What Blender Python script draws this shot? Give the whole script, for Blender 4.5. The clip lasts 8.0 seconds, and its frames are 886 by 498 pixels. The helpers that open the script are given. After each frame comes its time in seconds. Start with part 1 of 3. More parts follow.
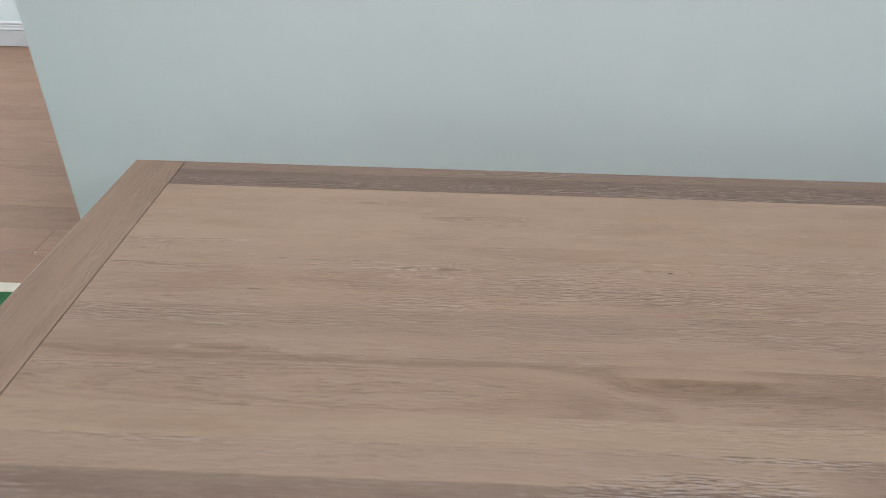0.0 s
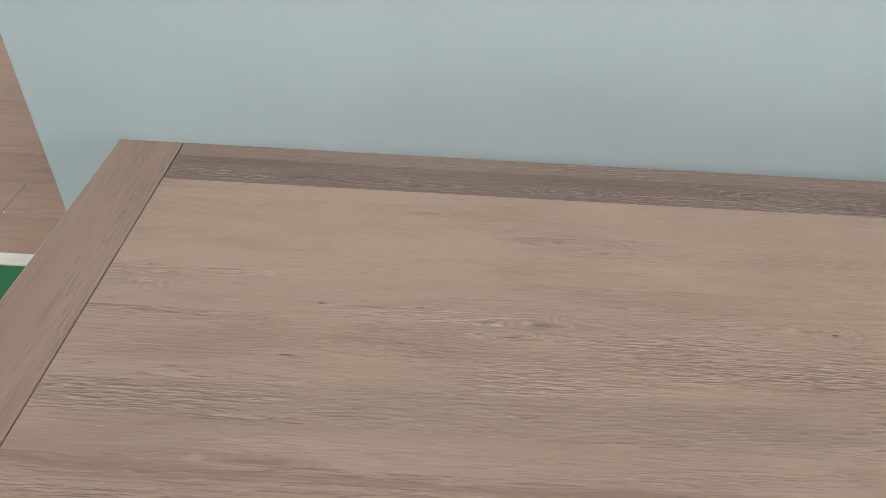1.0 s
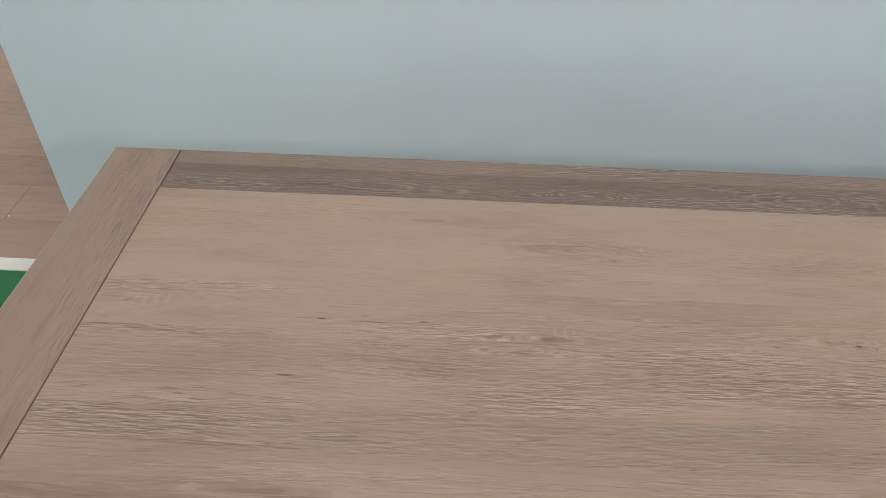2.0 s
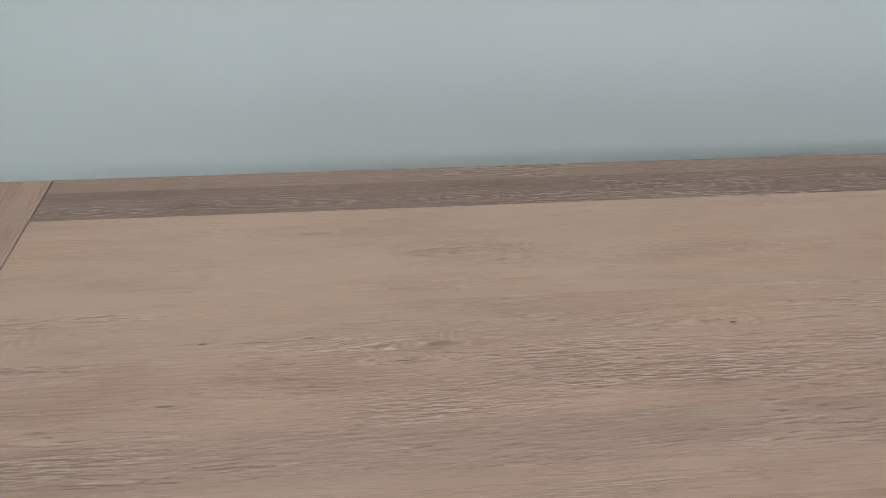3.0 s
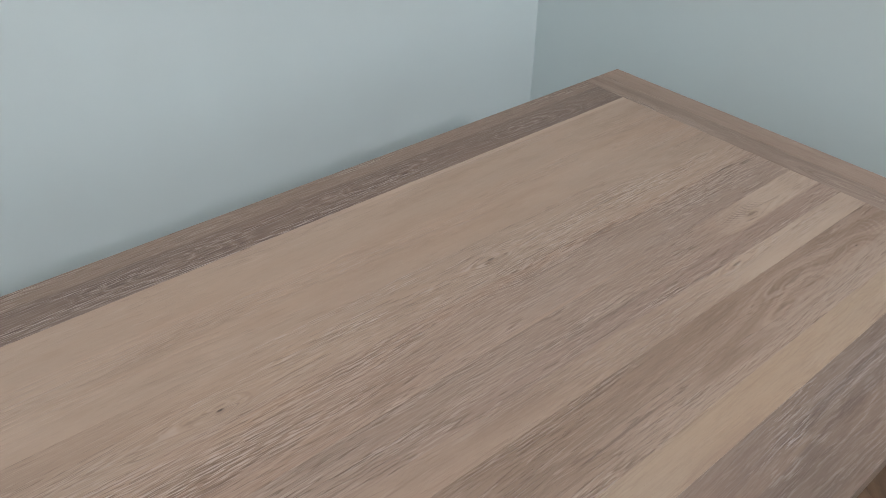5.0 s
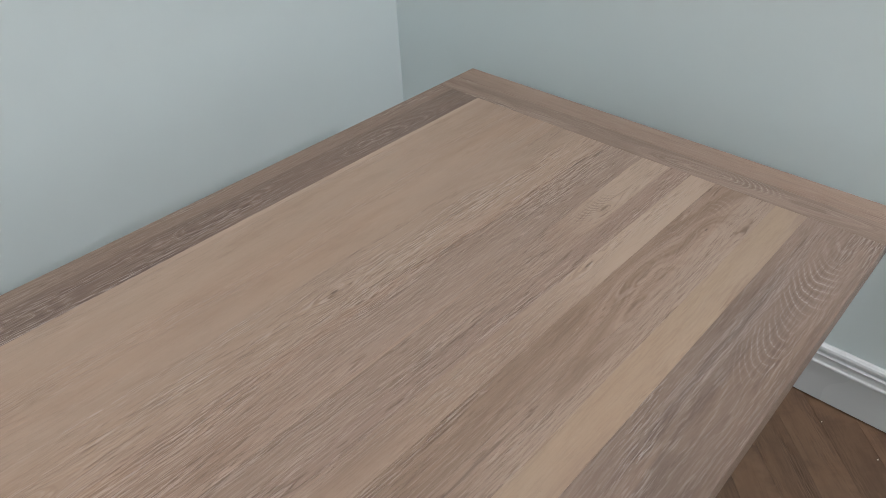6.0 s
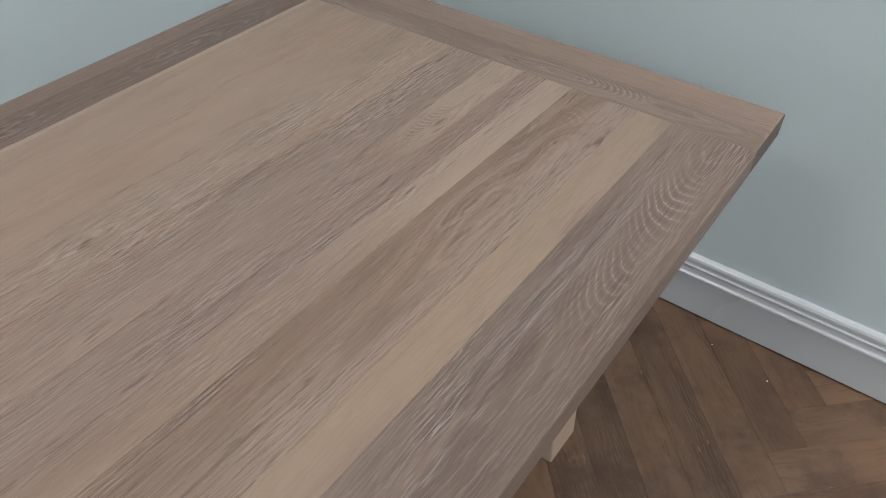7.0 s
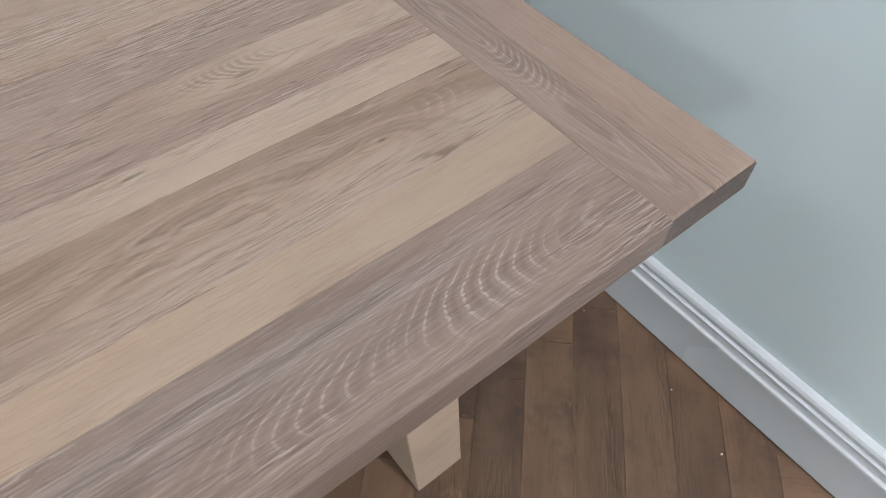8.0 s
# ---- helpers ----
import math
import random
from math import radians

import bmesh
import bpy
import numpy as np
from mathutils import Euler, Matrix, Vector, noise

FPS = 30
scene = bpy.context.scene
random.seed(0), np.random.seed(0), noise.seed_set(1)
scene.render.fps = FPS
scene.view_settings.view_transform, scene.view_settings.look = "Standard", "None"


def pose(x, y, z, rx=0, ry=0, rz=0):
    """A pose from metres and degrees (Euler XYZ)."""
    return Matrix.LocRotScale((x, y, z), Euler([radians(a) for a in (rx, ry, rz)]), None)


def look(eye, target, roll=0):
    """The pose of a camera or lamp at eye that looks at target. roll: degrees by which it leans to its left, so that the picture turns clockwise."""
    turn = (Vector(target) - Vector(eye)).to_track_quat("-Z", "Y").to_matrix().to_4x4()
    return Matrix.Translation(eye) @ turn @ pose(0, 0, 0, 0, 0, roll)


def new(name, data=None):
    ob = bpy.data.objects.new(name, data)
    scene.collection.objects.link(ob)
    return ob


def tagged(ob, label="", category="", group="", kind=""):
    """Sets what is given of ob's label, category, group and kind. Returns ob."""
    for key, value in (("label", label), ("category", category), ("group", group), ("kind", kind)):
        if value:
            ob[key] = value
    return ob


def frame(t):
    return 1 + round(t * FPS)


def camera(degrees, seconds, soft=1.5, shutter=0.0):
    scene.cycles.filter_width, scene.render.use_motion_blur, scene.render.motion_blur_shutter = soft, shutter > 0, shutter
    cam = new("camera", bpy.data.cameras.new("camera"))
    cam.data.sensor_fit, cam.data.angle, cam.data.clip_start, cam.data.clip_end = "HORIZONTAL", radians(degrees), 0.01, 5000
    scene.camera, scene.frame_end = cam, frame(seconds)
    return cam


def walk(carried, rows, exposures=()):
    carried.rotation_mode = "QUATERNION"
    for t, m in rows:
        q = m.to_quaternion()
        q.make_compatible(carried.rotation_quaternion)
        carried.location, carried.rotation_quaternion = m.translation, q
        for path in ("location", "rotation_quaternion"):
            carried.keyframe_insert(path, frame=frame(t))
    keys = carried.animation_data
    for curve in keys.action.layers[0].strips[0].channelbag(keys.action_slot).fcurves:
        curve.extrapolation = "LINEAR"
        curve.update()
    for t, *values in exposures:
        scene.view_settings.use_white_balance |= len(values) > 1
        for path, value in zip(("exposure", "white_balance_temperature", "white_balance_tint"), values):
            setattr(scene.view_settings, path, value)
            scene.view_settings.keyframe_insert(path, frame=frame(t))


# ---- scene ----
cam = camera(64.7, 8.0, soft=0.8, shutter=0.2)
PATH = [
    (0, (0.801, -1.555, 1.531), (0.763, 0.129, 0.452), 1.2),
    (0.2, (0.741, -1.419, 1.519), (0.768, 0.228, 0.386), 1.6),
    (0.5, (0.653, -1.28, 1.51), (0.757, 0.327, 0.323), 4.4),
    (0.7, (0.645, -1.218, 1.512), (0.657, 0.342, 0.26), 2.3),
    (1, (0.629, -1.154, 1.499), (0.638, 0.382, 0.218), 3.4),
    (2.5, (0.665, -1.094, 1.499), (0.638, 0.41, 0.181), 1.0),
    (2.8, (0.698, -1.088, 1.504), (0.768, 0.412, 0.183), 1.6),
    (3, (0.723, -1.095, 1.503), (0.874, 0.421, 0.206), 1.3),
    (3.2, (0.732, -1.1, 1.497), (1.018, 0.409, 0.216), 1.9),
    (3.5, (0.8, -1.095, 1.5), (1.221, 0.369, 0.204), 1.1),
    (3.8, (0.83, -1.099, 1.497), (1.432, 0.308, 0.209), 1.7),
    (4, (0.851, -1.099, 1.486), (1.548, 0.269, 0.204), 1.5),
    (4.2, (0.889, -1.087, 1.469), (1.699, 0.228, 0.197), 2.7),
    (4.5, (0.949, -1.091, 1.501), (1.844, 0.206, 0.269), 1.8),
    (4.7, (0.999, -1.101, 1.504), (1.921, 0.197, 0.292), 0.6),
    (5, (1.072, -1.082, 1.492), (2.058, 0.17, 0.285), 0.1),
    (5.2, (1.113, -1.076, 1.487), (2.158, 0.122, 0.274), 0.3),
    (6.3, (1.288, -1.14, 1.481), (2.446, -0.063, 0.257), -3.0),
    (6.5, (1.331, -1.159, 1.456), (2.512, -0.155, 0.192), -2.1),
    (6.7, (1.375, -1.174, 1.422), (2.538, -0.197, 0.12), -3.2),
    (7, (1.478, -1.154, 1.353), (2.612, -0.248, -0.023), -1.5),
    (7.3, (1.638, -1.134, 1.322), (2.695, -0.205, -0.098), -1.4),
    (7.5, (1.73, -1.147, 1.301), (2.753, -0.264, -0.173), 1.7),
    (7.6, (1.777, -1.15, 1.285), (2.778, -0.279, -0.211), 2.6),
    (7.8, (1.881, -1.158, 1.247), (2.803, -0.284, -0.298), 3.8),
    (8, (1.959, -1.178, 1.241), (2.749, -0.252, -0.346), 2.3),
]
EXPOSURES = [(0, 0.38, 6620, 11), (0.5, 0.38, 6620, 11), (1.0, 0.38, 6510, 10), (3.0, 0.33, 6540, 11), (3.5, 0.33, 6620, 13), (4.1, 0.28, 6580, 12), (4.5, 0.32, 6400, 10), (5.0, 0.31, 6450, 10), (6.5, 0.31, 6620, 11), (7.0, 0.23, 6400, 10), (7.5, 0.11, 6150, 10), (8.0, 0.66, 6230, 10)]
walk(cam, [(t, look(eye, target, roll)) for t, eye, target, roll in PATH], EXPOSURES)

# ---- light ----
world = bpy.data.worlds.new("sky")
scene.world = world
world.use_nodes = True
wn = world.node_tree
sky = wn.nodes.new("ShaderNodeTexSky")
sky.sky_type, sky.sun_disc = "NISHITA", False
sky.sun_elevation, sky.sun_rotation = radians(35), radians(200)
wn.links.new(sky.outputs[0], wn.nodes["Background"].inputs["Color"])
wn.nodes["Background"].inputs["Strength"].default_value = 0.08


def added_lamp(x, y, z, w, h, rx, rz, power, colour):
    data = bpy.data.lights.new("added_light", "AREA")
    data.shape, data.size, data.size_y, data.energy, data.color = "RECTANGLE", w, h, power, colour
    new("added_light", data).matrix_world = pose(x, y, z, rx, 0, rz)


DAY = (0.97, 0.97, 1.0)
# cool and rosy tints are chosen to tone the walls from side to side
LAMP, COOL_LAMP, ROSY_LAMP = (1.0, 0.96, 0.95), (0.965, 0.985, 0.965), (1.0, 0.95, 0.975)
added_lamp(1.0, -4.22, 1.65, 2.6, 1.5, 90, 0, 6, DAY)         # unseen front wall window, added as a source
added_lamp(-2.62, -1.6, 1.65, 1.8, 1.5, 90, -90, 1.5, DAY)      # unseen left wall window, added as a source
added_lamp(-3.48, 2.0, 1.5, 1.6, 1.6, 90, -90, 55, DAY)        # unseen next room window, added to light its floor
# unseen ceiling lights, added from shadow edges and to even out the brightness
ADDED_CEILING_LAMPS = ((-1.1, -2.8, 0.32, 31, COOL_LAMP), (2.5, -3.1, 0.32, 48, ROSY_LAMP), (-1.6, -1.85, 0.35, 11, COOL_LAMP), (2.1, -0.60, 0.35, 7, LAMP), (0.4, -0.30, 0.45, 9, LAMP))
for lx, ly, size, power, colour in ADDED_CEILING_LAMPS:
    added_lamp(lx, ly, 2.655, size, size, 0, 0, power, colour)


# ---- materials ----
class Nodes:
    """Short writing for a node material."""

    def __init__(self, name):
        self.mat = bpy.data.materials.new(name)
        self.mat.use_nodes = True
        self.t = self.mat.node_tree
        self.bsdf = self.t.nodes["Principled BSDF"]

    def put(self, socket, value):
        if isinstance(value, bpy.types.NodeSocket):
            self.t.links.new(value, socket)
        elif value is not None:
            if isinstance(value, tuple) and len(value) == 3 and socket.type == "RGBA":
                value = (*value, 1.0)
            socket.default_value = value

    def m(self, op, a, b=None, c=None, clamp=False):
        n = self.t.nodes.new("ShaderNodeMath")
        n.operation, n.use_clamp = op, clamp
        for s, v in zip(n.inputs, (a, b, c)):
            self.put(s, v)
        return n.outputs[0]

    def add(self, *a):
        r = a[0]
        for b in a[1:]:
            r = self.m("ADD", r, b)
        return r

    def mul(self, *a):
        r = a[0]
        for b in a[1:]:
            r = self.m("MULTIPLY", r, b)
        return r

    def xyz(self, x, y, z=0.0):
        n = self.t.nodes.new("ShaderNodeCombineXYZ")
        for s, v in zip(n.inputs, (x, y, z)):
            self.put(s, v)
        return n.outputs[0]

    def place(self):
        n = self.t.nodes.new("ShaderNodeNewGeometry")
        s = self.t.nodes.new("ShaderNodeSeparateXYZ")
        self.t.links.new(n.outputs["Position"], s.inputs[0])
        return s.outputs

    def local(self):
        n = self.t.nodes.new("ShaderNodeTexCoord")
        s = self.t.nodes.new("ShaderNodeSeparateXYZ")
        self.t.links.new(n.outputs["Object"], s.inputs[0])
        return s.outputs

    def rand(self):
        return self.t.nodes.new("ShaderNodeObjectInfo").outputs["Random"]

    def island(self):
        return self.t.nodes.new("ShaderNodeNewGeometry").outputs["Random Per Island"]

    def noise(self, vec, scale=1.0, detail=2.0, rough=0.5, warp=0.0):
        n = self.t.nodes.new("ShaderNodeTexNoise")
        self.put(n.inputs["Vector"], vec)
        for k, v in (("Scale", scale), ("Detail", detail), ("Roughness", rough), ("Distortion", warp)):
            self.put(n.inputs[k], v)
        return n.outputs[0]

    def step(self, v, lo, hi, a=0.0, b=1.0):
        n = self.t.nodes.new("ShaderNodeMapRange")
        n.interpolation_type = "SMOOTHSTEP"
        for s, q in zip(n.inputs, (v, lo, hi, a, b)):
            self.put(s, q)
        return n.outputs[0]

    def mix(self, f, a, b, mode="MIX"):
        n = self.t.nodes.new("ShaderNodeMix")
        n.data_type, n.blend_type = "RGBA", mode
        self.put(n.inputs[0], f)
        self.put(n.inputs[6], a)
        self.put(n.inputs[7], b)
        return n.outputs[2]

    def spot(self, u, v, u0, v0, su, sv):
        """A soft oval: 1 in its middle, 0 far away."""
        a = self.mul(self.add(u, -u0), 1.0 / su)
        b = self.mul(self.add(v, -v0), 1.0 / sv)
        return self.m("EXPONENT", self.mul(self.add(self.mul(a, a), self.mul(b, b)), -1.0))

    def finish(self, colour, rough, height=None, strength=0.3, distance=0.001, spec=0.5):
        self.put(self.bsdf.inputs["Base Color"], colour)
        self.put(self.bsdf.inputs["Roughness"], rough)
        self.put(self.bsdf.inputs["Specular IOR Level"], spec)
        if height is not None:
            n = self.t.nodes.new("ShaderNodeBump")
            self.put(n.inputs["Strength"], strength)
            self.put(n.inputs["Distance"], distance)
            self.put(n.inputs["Height"], height)
            self.t.links.new(n.outputs[0], self.bsdf.inputs["Normal"])
        return self.mat


def oak(name, light, dark, along="x", seed=0.0, rings=9.0, ring_mix=0.3, lime=0.2, pores=0.5, knots=(), streaks=(), figures=(), wild=1.0, coords="place", vary=0.0, rough=0.5, drifts=0.7, white=None, chance="object", brushed=0.15, feathers=0.5, bands=(), coarse=1.0, blotch=0.0, fibre=0.25, swirl=0.0):
    """Brushed, limed oak. knots: (u, v, length, width, darkness, swirl). streaks: (u0, u1, v0, v1, colour, strength).
    figures: (u, v, half length, half width, pitch, bow, strength, skew); with a bow the nested arches of a flat-sawn board,
    without one a rise of the growth rings, which draws closed loops. bands: (u0, u1, v0, v1, strength), strips brushed deeper."""
    n = Nodes(name)
    p = n.place() if coords == "place" else n.local()
    u, v0 = (p[0], p[1]) if along == "x" else (p[1], p[0])
    if coarse != 1.0:
        u, v0 = n.mul(u, 1.6 * coarse), n.mul(v0, coarse)
    if coords == "place":
        # the grain turns over the edge of the table top
        v0 = n.add(v0, n.mul(n.add(p[2], -0.77), 1.0 if along == "x" else -1.0))
    w = n.add(n.mul(p[2], 0.3), seed + 0.54)
    if vary:
        luck = n.rand() if chance == "object" else n.island()
        w = n.add(w, n.mul(luck, 37.0))
    # the fibres wander a little
    sway = n.noise(n.xyz(n.mul(u, 2.2), n.mul(v0, 9.0), n.add(w, 20.0)), 1.0, 2.0)
    ripple = n.noise(n.xyz(n.mul(u, 17.0), n.mul(v0, 26.0), n.add(w, 24.0)), 1.0, 2.0)
    v = n.add(v0, n.mul(n.add(sway, -0.5), 0.022), n.mul(n.add(ripple, -0.5), 0.0032))
    # growth rings are the contours of a field that rises at knots and figures
    field = n.noise(n.xyz(n.mul(u, 0.75), n.mul(v, 7.5 * wild), w), 1.0, 1.4, 0.45)
    core, halo, zone = None, None, None
    for ku, kv, kl, kw, kd, ks in knots:
        if ks:
            # fibres part round a knot
            bend = n.mul(n.spot(u, v0, ku, kv, kl * 2.6 + 0.02, kw * 3.0 + 0.008), n.m("TANH", n.mul(n.add(v0, -kv), 1.0 / (kw * 1.5 + 0.003))), -0.014 * ks * 2.2)
            v = n.add(v, bend)
            rise = n.spot(u, v0, ku, kv, kl * 2.0 + 0.035, kw * 2.0 + 0.013)
            field = n.add(field, n.mul(rise, 0.2 * ks))
            rise = n.mul(rise, ks * 0.55)
            zone = rise if zone is None else n.m("MAXIMUM", zone, rise)
        c = n.spot(n.add(u, n.mul(n.add(ripple, -0.5), kl * 1.2)), n.add(v0, n.mul(n.add(ripple, -0.5), 0.004), n.mul(n.add(sway, -0.5), 0.004)), ku, kv, kl, kw)
        h = n.mul(c, kd)
        c = n.mul(n.step(c, 0.35, 0.8), kd)
        core = c if core is None else n.m("MAXIMUM", core, c)
        halo = h if halo is None else n.m("MAXIMUM", halo, h)
    for fu, fv, hu, hv, pitch, bow, strength, skew in figures:
        if not bow:
            rise = n.spot(n.add(u, n.mul(n.add(ripple, -0.5), hu * 0.9)), n.add(v0, n.mul(n.add(ripple, -0.5), hv * -0.6), n.mul(n.add(sway, -0.5), 0.03)), fu, fv, hu, hv)
            field = n.add(field, n.mul(rise, 0.26 * strength))
            rise = n.mul(rise, strength)
            zone = rise if zone is None else n.m("MAXIMUM", zone, rise)
    fleck = n.noise(n.xyz(n.mul(u, 30.0), n.mul(v, 300.0), n.add(w, 1.7)), 1.0, 1.0, 0.5)
    shifted = n.noise(n.xyz(n.mul(u, 30.0), n.mul(n.add(v, 0.0013), 300.0), n.add(w, 1.7)), 1.0, 1.0, 0.5)
    hair = n.noise(n.xyz(n.mul(u, 42.0), n.mul(v, 700.0), n.add(w, 5.3)), 1.0, 0.0, 0.5)
    wave = n.m("SINE", n.mul(n.add(n.mul(field, rings * 2.6), n.mul(ripple, 0.9), n.mul(fleck, 0.5)), 6.2832))
    patch = n.step(n.noise(n.xyz(n.mul(u, 1.8), n.mul(v, 13.0), n.add(w, 8.8)), 1.0, 4.0, 0.66), 0.49, 0.68)
    where = n.mul(n.m("MULTIPLY_ADD", n.step(n.noise(n.xyz(n.mul(u, 1.7), n.mul(v, 8.0), n.add(w, 46.0)), 1.0, 2.0), 0.42, 0.66), 0.88, 0.12), ring_mix)
    if zone is not None:
        where = n.m("MAXIMUM", where, n.m("MINIMUM", zone, 0.6))
    ring = n.mul(n.step(wave, 0.15, 0.95), where)
    ring_lime = n.mul(n.step(wave, -0.45, -0.97), where)
    busy = n.m("MULTIPLY_ADD", patch, 1.0 - brushed * 0.55, brushed * 0.55)
    for u0, u1, va, vb, strength in bands:
        # strips where the wire brush has bitten deeper
        ve = n.add(v0, n.mul(n.add(sway, -0.5), 0.02), n.mul(n.add(ripple, -0.5), 0.008))
        strip = n.mul(n.step(ve, va - 0.006, va + 0.006), n.step(ve, vb + 0.006, vb - 0.006), n.step(u, u0 - 0.2, u0 + 0.2), n.step(u, u1 + 0.1, u1 - 0.1), strength)
        busy = n.m("MAXIMUM", busy, n.mul(strip, n.m("MULTIPLY_ADD", patch, 0.7, 0.3)))
    # brushed, limed grooves; paired dark and pale flanks paint side-lit relief into the colour
    line = n.add(n.mul(n.add(fleck, n.mul(shifted, -1.0)), 0.9), n.mul(n.add(hair, -0.5), 0.35))
    pore = n.mul(n.step(line, 0.055, 0.10), busy)
    limed = n.mul(n.step(line, -0.055, -0.10), busy)
    # broad tones: sapwood, heartwood and the uneven wash
    drift = n.step(n.noise(n.xyz(n.mul(u, 0.6), n.mul(v, 13.0), n.add(w, 3.1)), 1.0, 3.0, 0.6), 0.32, 0.72)
    colour = n.mix(n.mul(drift, drifts), light, dark)
    warm = n.step(n.noise(n.xyz(n.mul(u, 1.3), n.mul(v, 7.0), n.add(w, 12.0)), 1.0, 2.0), 0.42, 0.75)
    colour = n.mix(n.mul(warm, 0.3), colour, (light[0] * 1.0, light[1] * 0.93, light[2] * 0.84))
    wash = n.step(n.noise(n.xyz(n.mul(u, 2.3), n.mul(v, 11.0), n.add(w, 17.0)), 1.0, 3.0, 0.6), 0.46, 0.68)
    colour = n.mix(n.mul(wash, 0.3), colour, (dark[0] * 0.95, dark[1] * 1.0, dark[2] * 1.06))
    # a rosy and a grey cast, each in broad uneven fields
    cast = n.noise(n.xyz(n.mul(u, 1.4), n.mul(v, 6.0), n.add(w, 63.0)), 1.0, 3.0, 0.55)
    colour = n.mix(n.mul(n.step(cast, 0.50, 0.68), 0.45), colour, (light[0] * 1.0, light[1] * 0.915, light[2] * 0.86))
    colour = n.mix(n.mul(n.step(cast, 0.46, 0.28), 0.3), colour, (light[0] * 0.90, light[1] * 0.955, light[2] * 1.0))
    cloud = n.noise(n.xyz(n.mul(u, 4.6), n.mul(v, 24.0), n.add(w, 28.0)), 1.0, 5.0, 0.62)
    colour = n.mix(n.mul(n.step(cloud, 0.48, 0.70), 0.5), colour, (dark[0] * 0.84, dark[1] * 0.79, dark[2] * 0.76))
    colour = n.mix(n.mul(n.step(cloud, 0.50, 0.30), 0.35), colour, (light[0] * 1.1, light[1] * 1.1, light[2] * 1.1))
    feather = n.step(n.noise(n.xyz(n.mul(u, 3.8), n.mul(v, 40.0), n.add(w, 31.0)), 1.0, 4.0, 0.6), 0.57, 0.70)
    colour = n.mix(n.mul(feather, feathers, 0.7), colour, (dark[0] * 0.72, dark[1] * 0.68, dark[2] * 0.66))
    if swirl:
        # broad brown tongues that follow the growth rings
        tongue = n.m("SINE", n.mul(n.add(n.mul(field, rings * 0.75), n.mul(ripple, 0.35), n.mul(cloud, 0.5)), 6.2832))
        colour = n.mix(n.mul(n.step(tongue, -0.2, 0.75), swirl), colour, (dark[0] * 0.82, dark[1] * 0.77, dark[2] * 0.72))
        colour = n.mix(n.mul(n.step(tongue, -0.65, -0.98), swirl, 0.7), colour, (light[0] * 1.16, light[1] * 1.16, light[2] * 1.16))
    vein = n.step(n.noise(n.xyz(n.mul(u, 1.4), n.mul(v, 75.0), n.add(w, 15.0)), 1.0, 3.0, 0.65), 0.59, 0.68)
    colour = n.mix(n.mul(vein, 0.30, busy), colour, (dark[0] * 0.62, dark[1] * 0.56, dark[2] * 0.52))
    speck = n.noise(n.xyz(n.mul(u, 120.0), n.mul(v0, 260.0), w), 1.0, 3.0, 0.7)
    colour = n.mix(n.mul(n.step(speck, 0.35, 0.75), 0.10), colour, (dark[0] * 0.8, dark[1] * 0.76, dark[2] * 0.74))
    if vary:
        tone = n.m("MULTIPLY_ADD", luck, vary, 1.0 - vary / 2)
        colour = n.mix(1.0, colour, n.xyz(tone, tone, tone), "MULTIPLY")
    for u0, u1, va, vb, tint, strength in streaks:
        ve = n.add(v0, n.mul(n.add(ripple, -0.5), 0.004))
        soft = min(0.2, (u1 - u0) * 0.3)
        ue = n.add(u, n.mul(n.add(ripple, -0.5), soft * 0.6))
        mask = n.mul(n.step(ve, va - 0.002, va + 0.002), n.step(ve, vb + 0.002, vb - 0.002),
                     n.step(ue, u0 - soft, u0 + soft), n.step(ue, u1 + soft / 2, u1 - soft / 2), strength)
        colour = n.mix(mask, colour, tint)
    deep = (dark[0] * 0.58, dark[1] * 0.53, dark[2] * 0.49)
    pale = white or (light[0] * 1.3, light[1] * 1.42, light[2] * 1.58)
    ticks = n.m("MULTIPLY_ADD", n.step(line, -0.06, 0.10), 0.6, 0.4)
    colour = n.mix(n.mul(ring, ticks, 0.75), colour, deep)
    colour = n.mix(n.mul(ring_lime, n.step(line, 0.12, -0.08), min(lime * (1.15 if white else 0.6), 1.0)), colour, pale)
    height = n.add(n.mul(n.add(fleck, n.mul(hair, 0.5)), -1.3, busy), n.mul(ring, -0.25))
    for fu, fv, hu, hv, pitch, bow, strength, skew in figures:
        if bow:
            dv = n.add(v0, -fv)
            drag = n.noise(n.xyz(n.mul(u, 9.0), n.mul(v0, 14.0), n.add(w, 57.0)), 1.0, 2.0, 0.5)
            bent = n.add(u, n.mul(dv, dv, bow), n.mul(dv, -skew), n.mul(n.add(ripple, -0.5), pitch * 0.5), n.mul(n.add(sway, -0.5), pitch * 3.0), n.mul(n.add(drag, -0.5), pitch * 1.6), n.mul(fleck, pitch * 0.3))
            arch = n.m("SINE", n.mul(bent, 6.2832 / pitch))
            here = n.mul(n.step(n.mul(n.spot(u, v0, fu, fv, hu, hv), n.m("MULTIPLY_ADD", patch, 0.4, 0.75)), 0.15, 0.75), strength)
            colour = n.mix(n.mul(n.step(arch, 0.0, 1.0), here, 0.42), colour, deep)
            colour = n.mix(n.mul(n.step(arch, -0.74, -1.0), here, n.step(line, 0.30, -0.14)), colour, pale)
            height = n.add(height, n.mul(arch, here, -0.3))
    # long thin fibres, drawn in uneven fields
    thread = n.noise(n.xyz(n.mul(u, 8.0), n.mul(v, 205.0), n.add(w, 81.0)), 1.0, 1.0, 0.4)
